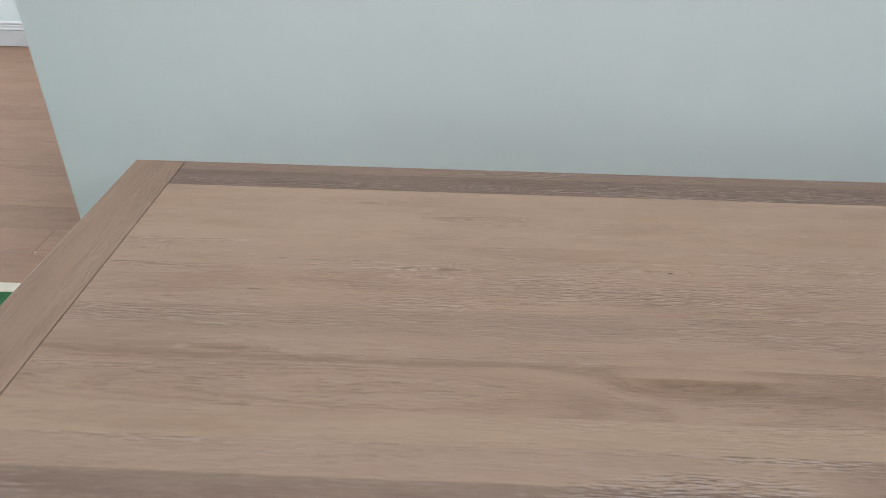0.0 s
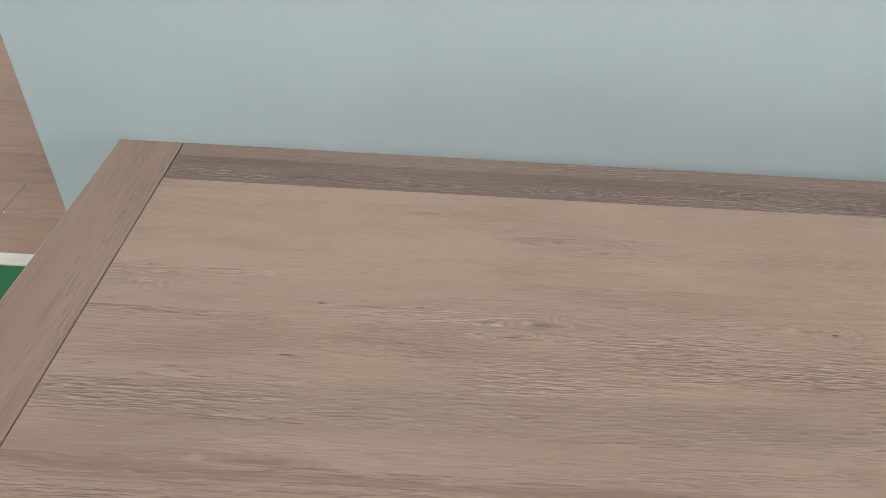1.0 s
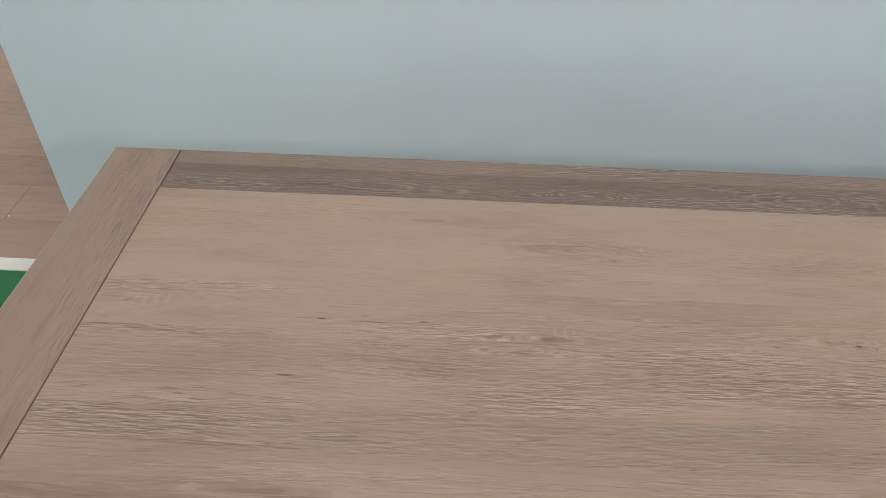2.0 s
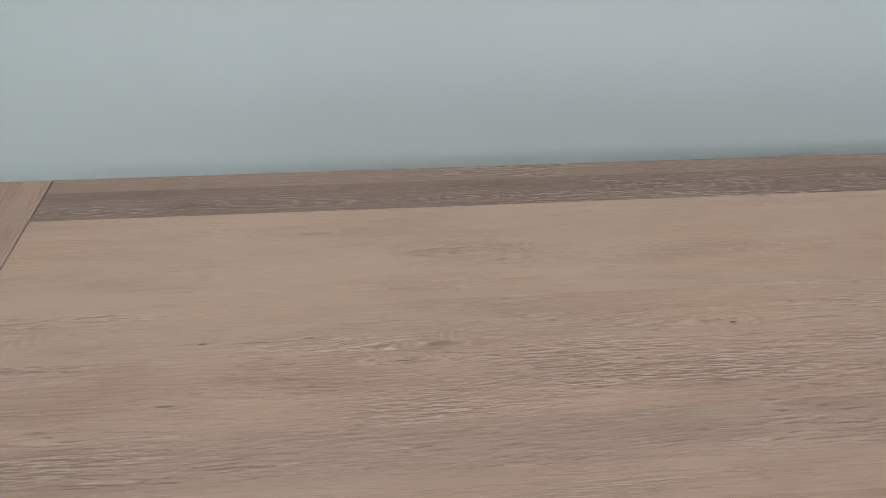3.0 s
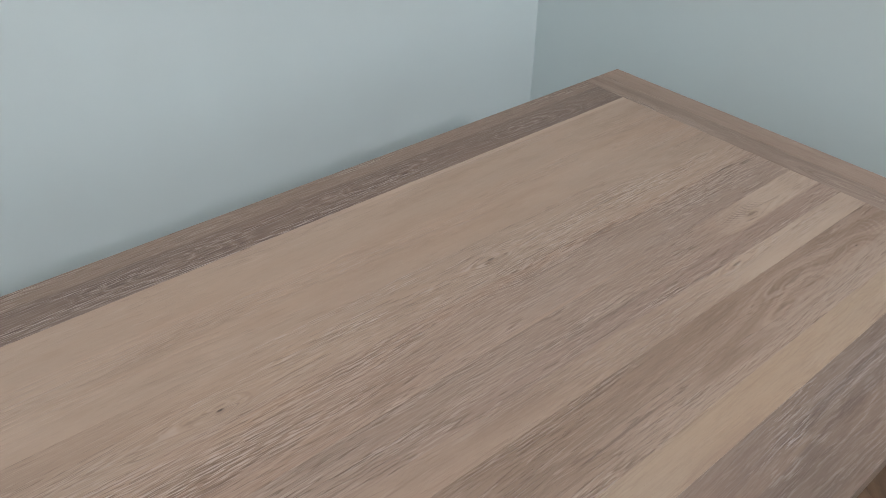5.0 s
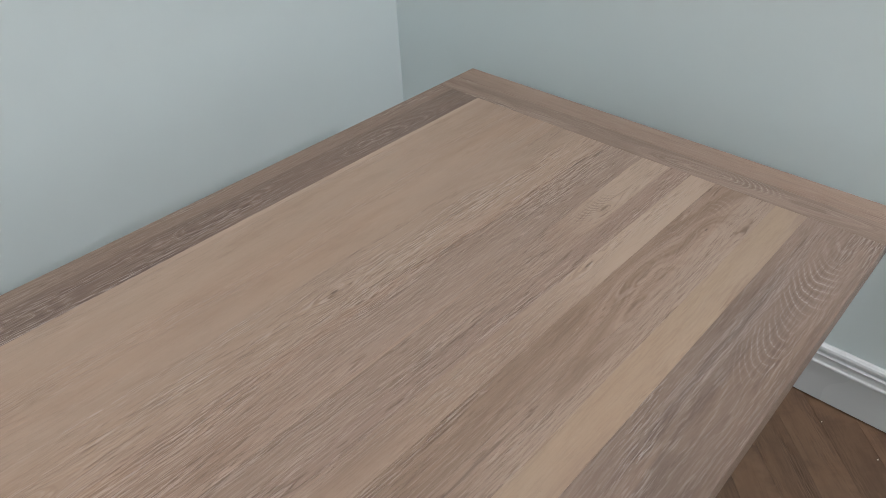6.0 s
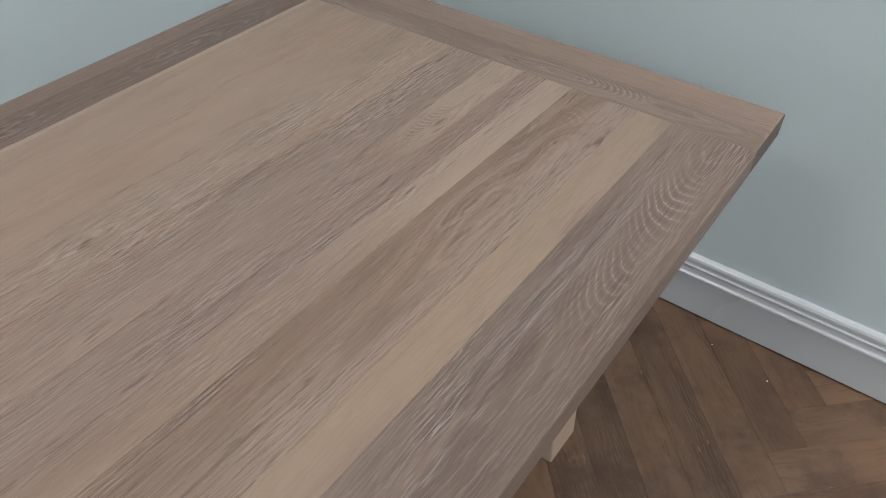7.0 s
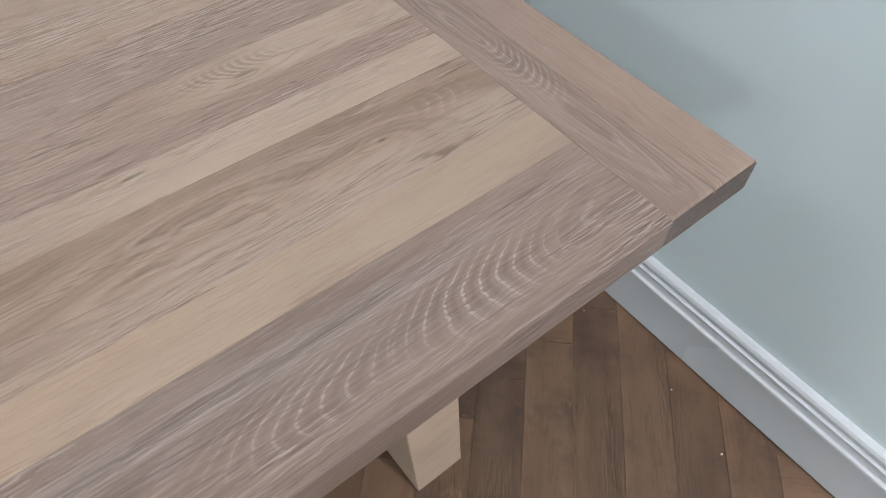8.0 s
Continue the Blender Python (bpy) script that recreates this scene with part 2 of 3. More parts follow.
    field_of = n.m("MULTIPLY_ADD", n.step(n.noise(n.xyz(n.mul(u, 2.6), n.mul(v, 16.0), n.add(w, 85.0)), 1.0, 3.0, 0.6), 0.40, 0.62), 0.75, 0.25)
    broken = n.step(n.add(fleck, n.mul(hair, 0.5)), 0.58, 0.78)
    drawn = n.mul(n.step(n.m("ABSOLUTE", n.add(thread, -0.5)), 0.045, 0.008), field_of, broken)
    colour = n.mix(n.mul(drawn, fibre), colour, deep)
    edge = n.mul(n.step(n.m("ABSOLUTE", n.add(thread, -0.57)), 0.035, 0.006), field_of, n.step(fleck, 0.58, 0.44))
    colour = n.mix(n.mul(edge, fibre * 0.75), colour, pale)
    height = n.add(height, n.mul(drawn, fibre * -0.8))
    colour = n.mix(n.mul(pore, min(pores * 1.9, 0.95)), colour, deep)
    colour = n.mix(n.mul(limed, min(lime * 1.5, 0.95)), colour, pale)
    if blotch:
        # a trodden floor: pale scuffs and dark, dull blotches of no direction
        q = n.xyz(u, v0, w)
        colour = n.mix(n.mul(n.step(n.noise(q, 9.0, 5.0, 0.65), 0.46, 0.70), blotch), colour, (dark[0] * 0.75, dark[1] * 0.78, dark[2] * 0.85))
        colour = n.mix(n.mul(n.step(n.noise(n.xyz(u, v0, n.add(w, 9.0)), 6.0, 4.0, 0.6), 0.52, 0.70), blotch * 0.6), colour, (light[0] * 1.3, light[1] * 1.2, light[2] * 1.1))
        scuff = n.mul(n.step(n.noise(n.xyz(n.mul(u, 30.0), n.mul(v0, 110.0), n.add(w, 71.0)), 1.0, 3.0, 0.6), 0.62, 0.70), n.step(n.noise(q, 5.0, 2.0), 0.52, 0.66))
        colour = n.mix(n.mul(scuff, blotch), colour, (light[0] * 1.5, light[1] * 1.45, light[2] * 1.4))
    if coords == "place":
        colour = n.mix(1.0, colour, WOOD_TINT, "MULTIPLY")
    if core is not None:
        colour = n.mix(n.mul(halo, n.m("MULTIPLY_ADD", fleck, 0.7, 0.15)), colour, (0.16, 0.105, 0.075))
        colour = n.mix(n.m("MINIMUM", n.m("MULTIPLY", core, n.m("MULTIPLY_ADD", fleck, 0.9, 0.5)), 0.94), colour, (0.07, 0.046, 0.034))
        height = n.add(height, n.mul(core, -0.8))
    gloss = n.m("MULTIPLY_ADD", fleck, 0.22, rough - 0.1)
    return n.finish(colour, gloss, height, 0.8, 0.0016, 0.3)


def paint(name, colour, rough=0.6, grain=55.0, relief=0.12, blotch=0.05):
    """Rolled wall paint: fine orange peel and very faint blotches."""
    n = Nodes(name)
    p = n.place()
    vec = n.xyz(p[0], p[1], p[2])
    big = n.step(n.noise(vec, 1.3, 3.0, 0.6), 0.3, 0.7)
    fine = n.noise(vec, grain, 3.0, 0.6)
    dim = tuple(c * (1.0 - blotch) for c in colour)
    tone = n.mix(big, dim, colour)
    tone = n.mix(n.mul(n.step(n.noise(vec, 9.0, 4.0, 0.65), 0.45, 0.75), blotch), tone, tuple(c * 0.86 for c in colour))
    return n.finish(tone, n.m("MULTIPLY_ADD", big, 0.1, rough - 0.05), fine, relief, 0.0008, 0.35)


WOOD_TINT = (1.0, 1.004, 1.014)
LIGHT, MID, GREY, BROWN, YELLOW = (0.322, 0.237, 0.181), (0.274, 0.201, 0.155), (0.245, 0.190, 0.155), (0.236, 0.169, 0.127), (0.315, 0.236, 0.170)
wall_paint = paint("pale_blue_wall_paint", (0.598, 0.689, 0.708))
white_gloss = paint("white_satin_paint", (0.54, 0.57, 0.59), 0.3, 90.0, 0.06, 0.04)
ceiling_paint = paint("white_ceiling_paint", (0.78, 0.78, 0.78), 0.8)
PALE = (0.365, 0.278, 0.214)
mats_plank = {
    "s1": oak("oak_pale_plain", (0.334, 0.246, 0.186), (0.298, 0.219, 0.167), swirl=0.1, fibre=0.28, seed=0.0, brushed=0.04, rings=5,
              # this pale streak paints the light caught along the back rail joint
              streaks=[(1.55, 2.46, -0.136, -0.12, (0.40, 0.30, 0.228), 0.75)], ring_mix=0.18, lime=0.16, pores=0.1, drifts=0.35, feathers=0.14,
              knots=[(0.600, -0.186, 0.035, 0.006, 0.3, 0.6), (0.795, -0.2422, 0.05, 0.010, 0.12, 0.3), (0.900, -0.268, 0.014, 0.0012, 0.6, 0.3)],
              figures=[(0.85, -0.240, 0.10, 0.022, 0.09, 0, 0.8, 0), (0.945, -0.240, 0.02, 0.02, 0.02, -60, 0.3, 0), (1.288, -0.269, 0.2, 0.03, 0.1, 0, 0.2, 0)]),
    "s2": oak("oak_pale_cracked", (0.330, 0.243, 0.184), (0.288, 0.212, 0.162), swirl=0.2, fibre=0.6, seed=2.0, brushed=0.15, streaks=[(0.0, 2.2, -0.47, -0.424, (0.302, 0.218, 0.165), 0.45)], rings=7, ring_mix=0.22, lime=0.6, pores=0.33, feathers=0.3, bands=[(0.75, 2.0, -0.47, -0.395, 0.85)],
              knots=[(0.459, -0.420, 0.008, 0.0015, 0.85, 0.1), (0.529, -0.4219, 0.05, 0.0012, 0.55, 0.0), (0.604, -0.419, 0.010, 0.0016, 0.8, 0.1), (0.79, -0.441, 0.035, 0.006, 0.45, 0.5),
                     (1.216, -0.428, 0.006, 0.0022, 0.95, 0.5), (1.19, -0.423, 0.03, 0.005, 0.2, 0.4), (1.708, -0.405, 0.010, 0.0028, 0.7, 0.5), (1.988, -0.4042, 0.05, 0.003, 0.35, 0.0)],
              figures=[(0.80, -0.425, 0.025, 0.018, 0.014, -35, 0.35, 0.4), (0.20, -0.395, 0.06, 0.016, 0.018, -30, 0.35, 0.5), (1.109, -0.421, 0.12, 0.015, 0.08, 0, 0.4, 0)]),
    "s3": oak("oak_grey_brushed", (0.315, 0.227, 0.173), (0.264, 0.189, 0.145), swirl=0.2, fibre=0.7, seed=4.0, brushed=0.3, rings=9, ring_mix=0.22, lime=0.75, pores=0.45, bands=[(0.45, 1.95, -0.535, -0.43, 1.0)],
              knots=[(0.429, -0.523, 0.016, 0.0019, 0.9, 0.2), (0.738, -0.467, 0.017, 0.0010, 0.7, 0.5), (1.718, -0.4507, 0.012, 0.006, 0.45, 0.3), (1.849, -0.4517, 0.035, 0.004, 0.4, 0), (1.918, -0.4646, 0.045, 0.004, 0.4, 0), (2.079, -0.4487, 0.03, 0.006, 0.3, 0.2), (2.274, -0.4715, 0.045, 0.0024, 0.6, 0), (2.334, -0.4814, 0.025, 0.004, 0.45, 0)],
              streaks=[(2.089, 2.489, -0.4636, -0.3964, PALE, 0.7), (1.589, 2.489, -0.5576, -0.4715, (0.24, 0.187, 0.153), 0.45), (0.589, 1.988, -0.5151, -0.4953, BROWN, 0.35), (1.2, 1.33, -0.478, -0.458, (0.35, 0.235, 0.16), 0.4)],
              figures=[(0.789, -0.4606, 0.07, 0.015, 0.02, 80, 0.3, 0), (0.218, -0.4655, 0.10, 0.03, 0.09, 0, 0.3, 0)]),
    "s4": oak("oak_grey_streaked", (0.298, 0.217, 0.166), (0.249, 0.181, 0.140), swirl=0.2, fibre=0.78, seed=6.0, brushed=0.28, rings=10, ring_mix=0.22, lime=0.6, pores=0.45, bands=[(0.25, 1.1, -0.63, -0.57, 0.8), (1.35, 2.089, -0.615, -0.555, 0.9)],
              knots=[(2.175, -0.5967, 0.016, 0.004, 0.3, 0.4), (1.748, -0.6187, 0.12, 0.006, 0.18, 0), (1.988, -0.6258, 0.06, 0.004, 0.25, 0)],
              streaks=[(-0.212, 1.089, -0.7103, -0.4953, (0.252, 0.184, 0.142), 0.5), (2.139, 2.489, -0.6152, -0.4953, PALE, 0.85), (1.388, 2.489, -0.6701, -0.6175, (0.25, 0.178, 0.14), 0.75)],
              figures=[(2.165, -0.583, 0.07, 0.014, 0.0105, -50, 0.9, -0.8)]),
    "s5": oak("oak_pale_streaked", (0.302, 0.222, 0.169), MID, swirl=0.25, fibre=0.4, seed=8.0, brushed=0.12, rings=6, ring_mix=0.22, lime=0.35, pores=0.18,
              knots=[(2.022, -0.666, 0.014, 0.0025, 0.6, 0.3), (0.44, -0.689, 0.06, 0.005, 0.3, 0.4), (2.030, -0.7073, 0.018, 0.003, 0.3, 0.4)], streaks=[(1.95, 2.489, -0.7305, -0.6364, PALE, 0.75), (0.12, 0.50, -0.706, -0.677, (0.228, 0.156, 0.112), 0.55), (0.30, 0.95, -0.7305, -0.706, (0.240, 0.165, 0.119), 0.5)],
              figures=[(0.288, -0.6902, 0.12, 0.02, 0.09, 0, 0.4, 0)]),
    "s6": oak("oak_brown_knotty", (0.284, 0.207, 0.157), BROWN, swirl=0.6, fibre=0.6, seed=10.0, rings=8, ring_mix=0.5, feathers=0.8, bands=[(1.188, 2.239, -0.8335, -0.7989, 1.0), (0.889, 1.888, -0.7607, -0.7305, 0.5)], lime=0.5, pores=0.55,
              knots=[(2.272, -0.8127, 0.020, 0.006, 0.28, 0.35), (2.230, -0.7637, 0.006, 0.0018, 0.6, 0.4), (2.058, -0.7456, 0.03, 0.005, 0.2, 0.7), (1.143, -0.7426, 0.03, 0.007, 0.22, 0.7),
                     (1.238, -0.7376, 0.07, 0.008, 0.2, 0.3), (1.988, -0.7727, 0.03, 0.003, 0.22, 0.4), (1.609, -0.7788, 0.09, 0.0022, 0.45, 0.0)],
              figures=[(2.169, -0.7758, 0.13, 0.035, 0.09, 0, 0.35, 0), (2.31, -0.752, 0.045, 0.022, 0.016, 40, 0.35, 0)],
              streaks=[(-0.3, 1.0, -0.845, -0.725, (0.288, 0.207, 0.154), 0.8), (1.0, 2.2, -0.837, -0.795, (0.275, 0.202, 0.153), 0.5), (1.688, 2.189, -0.837, -0.8009, LIGHT, 0.5), (2.02, 2.5, -0.826, -0.775, (0.325, 0.248, 0.197), 0.6), (1.18, 1.85, -0.768, -0.748, (0.205, 0.145, 0.105), 0.5), (1.07, 1.30, -0.757, -0.726, (0.175, 0.113, 0.072), 0.7)]),
    "s7": oak("oak_pale_yellow", YELLOW, MID, fibre=0.25, seed=12.0, rings=5, ring_mix=0.18, lime=0.3, pores=0.2, drifts=0.5, feathers=0.2, streaks=[(2.349, 2.589, -0.8754, -0.8646, GREY, 0.6)]),
}
rail_back_mat = oak("oak_limed_back_rail", (0.178, 0.128, 0.101), (0.134, 0.096, 0.078), seed=21.0, rings=10, ring_mix=0.30, lime=0.62, pores=0.4, brushed=0.25, drifts=0.4, wild=0.8, white=(0.37, 0.315, 0.28),
                    streaks=[(0.0, 2.5, -0.046, 0.01, (0.222, 0.160, 0.122), 0.8)],
                    figures=[(0.24, -0.105, 0.14, 0.022, 0.06, 0, 0.7, 0), (0.52, -0.098, 0.16, 0.026, 0.06, 0, 0.8, 0), (0.86, -0.098, 0.11, 0.028, 0.06, 0, 1.0, 0), (1.27, -0.088, 0.14, 0.032, 0.06, 0, 1.0, 0), (1.36, -0.03, 0.10, 0.018, 0.06, 0, 0.5, 0),
                             (1.70, -0.080, 0.18, 0.030, 0.06, 0, 0.8, 0), (2.10, -0.085, 0.16, 0.030, 0.06, 0, 0.7, 0)])
rail_front_mat = oak("oak_limed_front_rail", (0.212, 0.155, 0.122), (0.160, 0.116, 0.091), seed=27.0, bands=[(1.75, 2.28, -0.925, -0.893, 0.8), (1.7, 2.36, -0.992, -0.972, 0.7)], rings=7, ring_mix=0.25, lime=0.62, pores=0.5, wild=0.8, brushed=0.15, feathers=0.8, white=(0.365, 0.322, 0.296),
                     knots=[(2.29, -0.900, 0.05, 0.0016, 0.35, 0.0), (1.955, -0.905, 0.05, 0.004, 0.35, 0.0), (1.82, -0.915, 0.06, 0.005, 0.35, 0.0)],
                     figures=[(2.19, -0.950, 0.10, 0.036, 0.0185, -26, 0.75, 0.94), (2.03, -0.948, 0.10, 0.030, 0.020, -45, 0.5, 1.62), (2.315, -0.953, 0.045, 0.030, 0.050, -55, 0.35, 0.1), (1.75, -0.945, 0.25, 0.03, 0.06, 0, 0.4, 0)],
                     # first streak: brown front edge, painted darker where it catches too much light
                     streaks=[(1.4, 2.15, -1.06, -0.990, (0.150, 0.106, 0.080), 0.8), (2.15, 2.6, -1.06, -0.990, (0.200, 0.146, 0.113), 0.5), (2.20, 2.6, -0.992, -0.87, (0.250, 0.183, 0.144), 0.6), (1.75, 2.24, -0.922, -0.897, (0.275, 0.238, 0.216), 0.22), (1.80, 2.02, -0.938, -0.922, (0.13, 0.096, 0.078), 0.4), (1.35, 1.80, -0.99, -0.935, (0.138, 0.102, 0.081), 0.65), (1.72, 2.15, -0.914, -0.906, (0.118, 0.088, 0.073), 0.55), (-0.2, 1.35, -0.940, -0.87, (0.30, 0.22, 0.168), 0.9)])
end_mat = oak("oak_end_board", (0.278, 0.203, 0.158), (0.238, 0.172, 0.133), along="y", seed=33.0, rings=6, ring_mix=0.22, lime=0.25, pores=0.2, feathers=0.3)
end_left_mat = oak("oak_end_board_striped", (0.272, 0.193, 0.145), (0.224, 0.159, 0.120), along="y", seed=35.0, rings=7, ring_mix=0.3, lime=0.3, pores=0.25, brushed=0.25, feathers=0.5,
                   figures=[(-0.27, 0.10, 0.10, 0.016, 0.06, 0, 0.7, 0), (-0.42, 0.095, 0.12, 0.02, 0.06, 0, 0.5, 0)])
end_inner_mat = oak("oak_end_board_figured", (0.248, 0.184, 0.146), (0.203, 0.150, 0.118), along="y", seed=38.0, swirl=0.4, rings=8, ring_mix=0.3, lime=0.5, pores=0.35, white=(0.35, 0.295, 0.25),
                    figures=[(-0.70, 2.408, 0.07, 0.014, 0.06, 0, 0.8, 0), (-0.765, 2.413, 0.07, 0.022, 0.013, -50, 0.85, 0.8), (-0.62, 2.40, 0.08, 0.02, 0.06, 0, 0.6, 0), (-0.90, 2.41, 0.10, 0.018, 0.06, 0, 0.6, 0)])
end_grain_mat = oak("oak_end_grain", (0.120, 0.092, 0.075), (0.085, 0.065, 0.053), along="x", seed=41.0, rings=12, ring_mix=0.4, lime=0.15, pores=0.6, brushed=0.5, coarse=1.5)
leg_mat = oak("oak_leg", (0.45, 0.345, 0.255), (0.41, 0.305, 0.22), along="x", seed=44.0, rings=5, ring_mix=0.22, lime=0.1, pores=0.2)
FLOOR = dict(light=(0.166, 0.104, 0.065), dark=(0.082, 0.050, 0.034), drifts=0.6, feathers=0.35, blotch=0.7, along="x", fibre=0.0, seed=50.0, rings=5, ring_mix=0.55, lime=0.2, pores=0.2, coords="local", vary=0.5, coarse=0.5, rough=0.42)
floor_mat = oak("dark_oiled_oak_block", **FLOOR)
floor_rest_mat = oak("dark_oiled_oak_blocks", chance="island", **FLOOR)
board_mat = oak("oak_floor_board", (0.298, 0.182, 0.122), (0.252, 0.150, 0.099), along="x", fibre=0.0, seed=60.0, rings=5, ring_mix=0.33, lime=0.1, pores=0.1, feathers=0.2, coarse=0.7, coords="local", vary=0.15, rough=0.45)


def plain(name, colour, rough, grain=120.0, relief=0.4):
    n = Nodes(name)
    p = n.place()
    vec = n.xyz(p[0], p[1], p[2])
    fine = n.noise(vec, grain, 4.0, 0.7)
    tone = n.mix(n.step(n.noise(vec, 7.0, 4.0, 0.6), 0.3, 0.75), colour, tuple(c * 0.78 for c in colour))
    tone = n.mix(n.mul(n.step(fine, 0.45, 0.7), 0.3), tone, tuple(c * 0.7 for c in colour))
    return n.finish(tone, rough, fine, relief, 0.001, 0.3)


green_mat = plain("green_felt", (0.028, 0.16, 0.062), 0.9, 700.0, 0.6)
cream_mat = plain("off_white_webbing", (0.72, 0.69, 0.60), 0.75, 400.0, 0.4)
lit_diffuser = Nodes("lit_diffuser")
lit_diffuser.put(lit_diffuser.bsdf.inputs["Base Color"], (0.8, 0.8, 0.8))
lit_diffuser.put(lit_diffuser.bsdf.inputs["Emission Color"], (1.0, 0.96, 0.95))
lit_diffuser.put(lit_diffuser.bsdf.inputs["Emission Strength"], 4.0)
lit_diffuser = lit_diffuser.mat
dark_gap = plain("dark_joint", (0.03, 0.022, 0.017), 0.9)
glass = Nodes("window_glass")
glass.put(glass.bsdf.inputs["Transmission Weight"], 1.0)
glass.put(glass.bsdf.inputs["Roughness"], 0.02)
glass.put(glass.bsdf.inputs["IOR"], 1.45)
glass = glass.mat


# ---- mesh helpers ----
def link(name, bm, material, parent=None, label=""):
    me = bpy.data.meshes.new(name)
    bm.to_mesh(me)
    bm.free()
    me.materials.append(material)
    ob = new(name, me)
    if parent:
        ob.parent = parent
    return tagged(ob, label)


def part(name, bm, material, parent, label=""):
    return link(name, bm, material, parent, label)


def box(x0, x1, y0, y1, z0, z1, bm=None, bevel=0.0, segments=2):
    bm = bm or bmesh.new()
    made = bmesh.ops.create_cube(bm, size=1.0, matrix=Matrix.Translation(((x0 + x1) / 2, (y0 + y1) / 2, (z0 + z1) / 2)) @ Matrix.Diagonal((x1 - x0, y1 - y0, z1 - z0, 1)))
    if bevel:
        edges = list({e for v in made["verts"] for e in v.link_edges})
        bmesh.ops.bevel(bm, geom=edges, offset=bevel, segments=segments, affect="EDGES", profile=0.5)
    return bm


def thing(name, x=0.0, y=0.0, z=0.0, label="", category="", group="", kind=""):
    ob = new(name)
    ob.location = (x, y, z)
    return tagged(ob, label, category, group, kind)


def sweep(profile, path):
    """A closed profile (out from the wall, up) run along a straight path from a to b; the wall lies to its left."""
    a, b = Vector(path[0]), Vector(path[1])
    way = (b - a).normalized()
    out = Vector((way.y, -way.x, 0))
    bm = bmesh.new()
    ends = [[bm.verts.new(q + out * o + Vector((0, 0, h))) for o, h in profile] for q in (a, b)]
    k = len(profile)
    for i in range(k):
        bm.faces.new((ends[0][i], ends[1][i], ends[1][(i + 1) % k], ends[0][(i + 1) % k]))
    bm.faces.new(ends[0])
    bm.faces.new(ends[1][::-1])
    bmesh.ops.recalc_face_normals(bm, faces=bm.faces)
    return bm


# ---- the room ----
XR, YB, XJ = 2.797, 0.592, -0.562          # right wall, back wall, door jamb
XL, YF, H = -2.6, -4.2, 2.7                # left wall, front wall, ceiling
FAR, XW, XE = 3.335, -3.5, 0.6             # next room: far wall, west and east walls


def wall(name, boxes, label):
    bm = bmesh.new()
    for b in boxes:
        box(*b, bm=bm)
    return tagged(link(name, bm, wall_paint), label, "wall", kind="structure")


wall("wall_back", [(XJ, XR, YB, YB + 0.12, 0, H), (-1.45, XJ, YB, YB + 0.12, 2.06, H), (XL - 0.14, -1.45, YB, YB + 0.12, 0, H)], "pale blue-grey painted wall with a doorway")
wall("wall_right", [(XR, XR + 0.14, YF - 0.14, YB + 0.12, 0, H)], "pale blue-grey painted wall above a white skirting board")
# unseen front and left walls close the room; their windows are added
wall("wall_front", [(XL, -0.3, YF - 0.14, YF, 0, H), (2.3, XR, YF - 0.14, YF, 0, H), (-0.3, 2.3, YF - 0.14, YF, 0, 0.9), (-0.3, 2.3, YF - 0.14, YF, 2.4, H)], "unseen pale blue-grey painted wall with an added wide window")
wall("wall_left", [(XL - 0.14, XL, YF - 0.14, -2.5, 0, H), (XL - 0.14, XL, -0.7, YB, 0, H), (XL - 0.14, XL, -2.5, -0.7, 0, 0.9), (XL - 0.14, XL, -2.5, -0.7, 2.4, H)], "unseen pale blue-grey painted wall with an added window")
wall("wall_far", [(XW, XE, FAR, FAR + 0.12, 0, H)], "pale blue-grey painted wall of the next room")
wall("wall_far_east", [(XE, XE + 0.12, YB + 0.12, FAR + 0.12, 0, H)], "pale blue-grey side wall of the next room")
wall("wall_far_west", [(XW - 0.12, XW, YB, 1.2, 0, H), (XW - 0.12, XW, 2.8, FAR + 0.12, 0, H), (XW - 0.12, XW, 1.2, 2.8, 0, 0.7), (XW - 0.12, XW, 1.2, 2.8, 2.3, H)], "unseen pale blue-grey wall with an added window")
wall("wall_far_south", [(XW, XL - 0.14, YB, YB + 0.12, 0, H)], "pale blue-grey wall of the next room")
tagged(link("ceiling", box(XW - 0.12, XR + 0.14, YF - 0.14, FAR + 0.12, H, H + 0.1), ceiling_paint), "plain white painted ceiling", "ceiling", kind="structure")


def window_unit(name, x, y, z, w, h, rz):
    """An unseen, added white timber casement that fills its opening; its middle at x, y, z."""
    ob = thing(name, x, y, z, "unseen white timber casement window, added round a lamp", "window", kind="structure")
    ob.rotation_euler = (0, 0, radians(rz))
    f = 0.07
    bm = bmesh.new()
    for b in ((-w / 2, w / 2, -0.035, 0.035, h / 2 - f, h / 2), (-w / 2, w / 2, -0.035, 0.035, -h / 2, -h / 2 + f), (-w / 2, -w / 2 + f, -0.035, 0.035, -h / 2 + f, h / 2 - f),
              (w / 2 - f, w / 2, -0.035, 0.035, -h / 2 + f, h / 2 - f), (-f / 2, f / 2, -0.035, 0.035, -h / 2 + f, h / 2 - f)):
        box(*b, bm=bm)
    part("window_frame", bm, white_gloss, ob)
    part("window_sill", box(-w / 2, w / 2, 0.04, 0.2, -h / 2 - 0.03, -h / 2 - 0.002, bevel=0.004), white_gloss, ob)
    for s in (-1, 1):
        pane = part("pane", box(min(s * f / 2, s * (w / 2 - f)), max(s * f / 2, s * (w / 2 - f)), -0.004, 0.004, -h / 2 + f, h / 2 - f), glass, ob)
        pane.visible_shadow = False


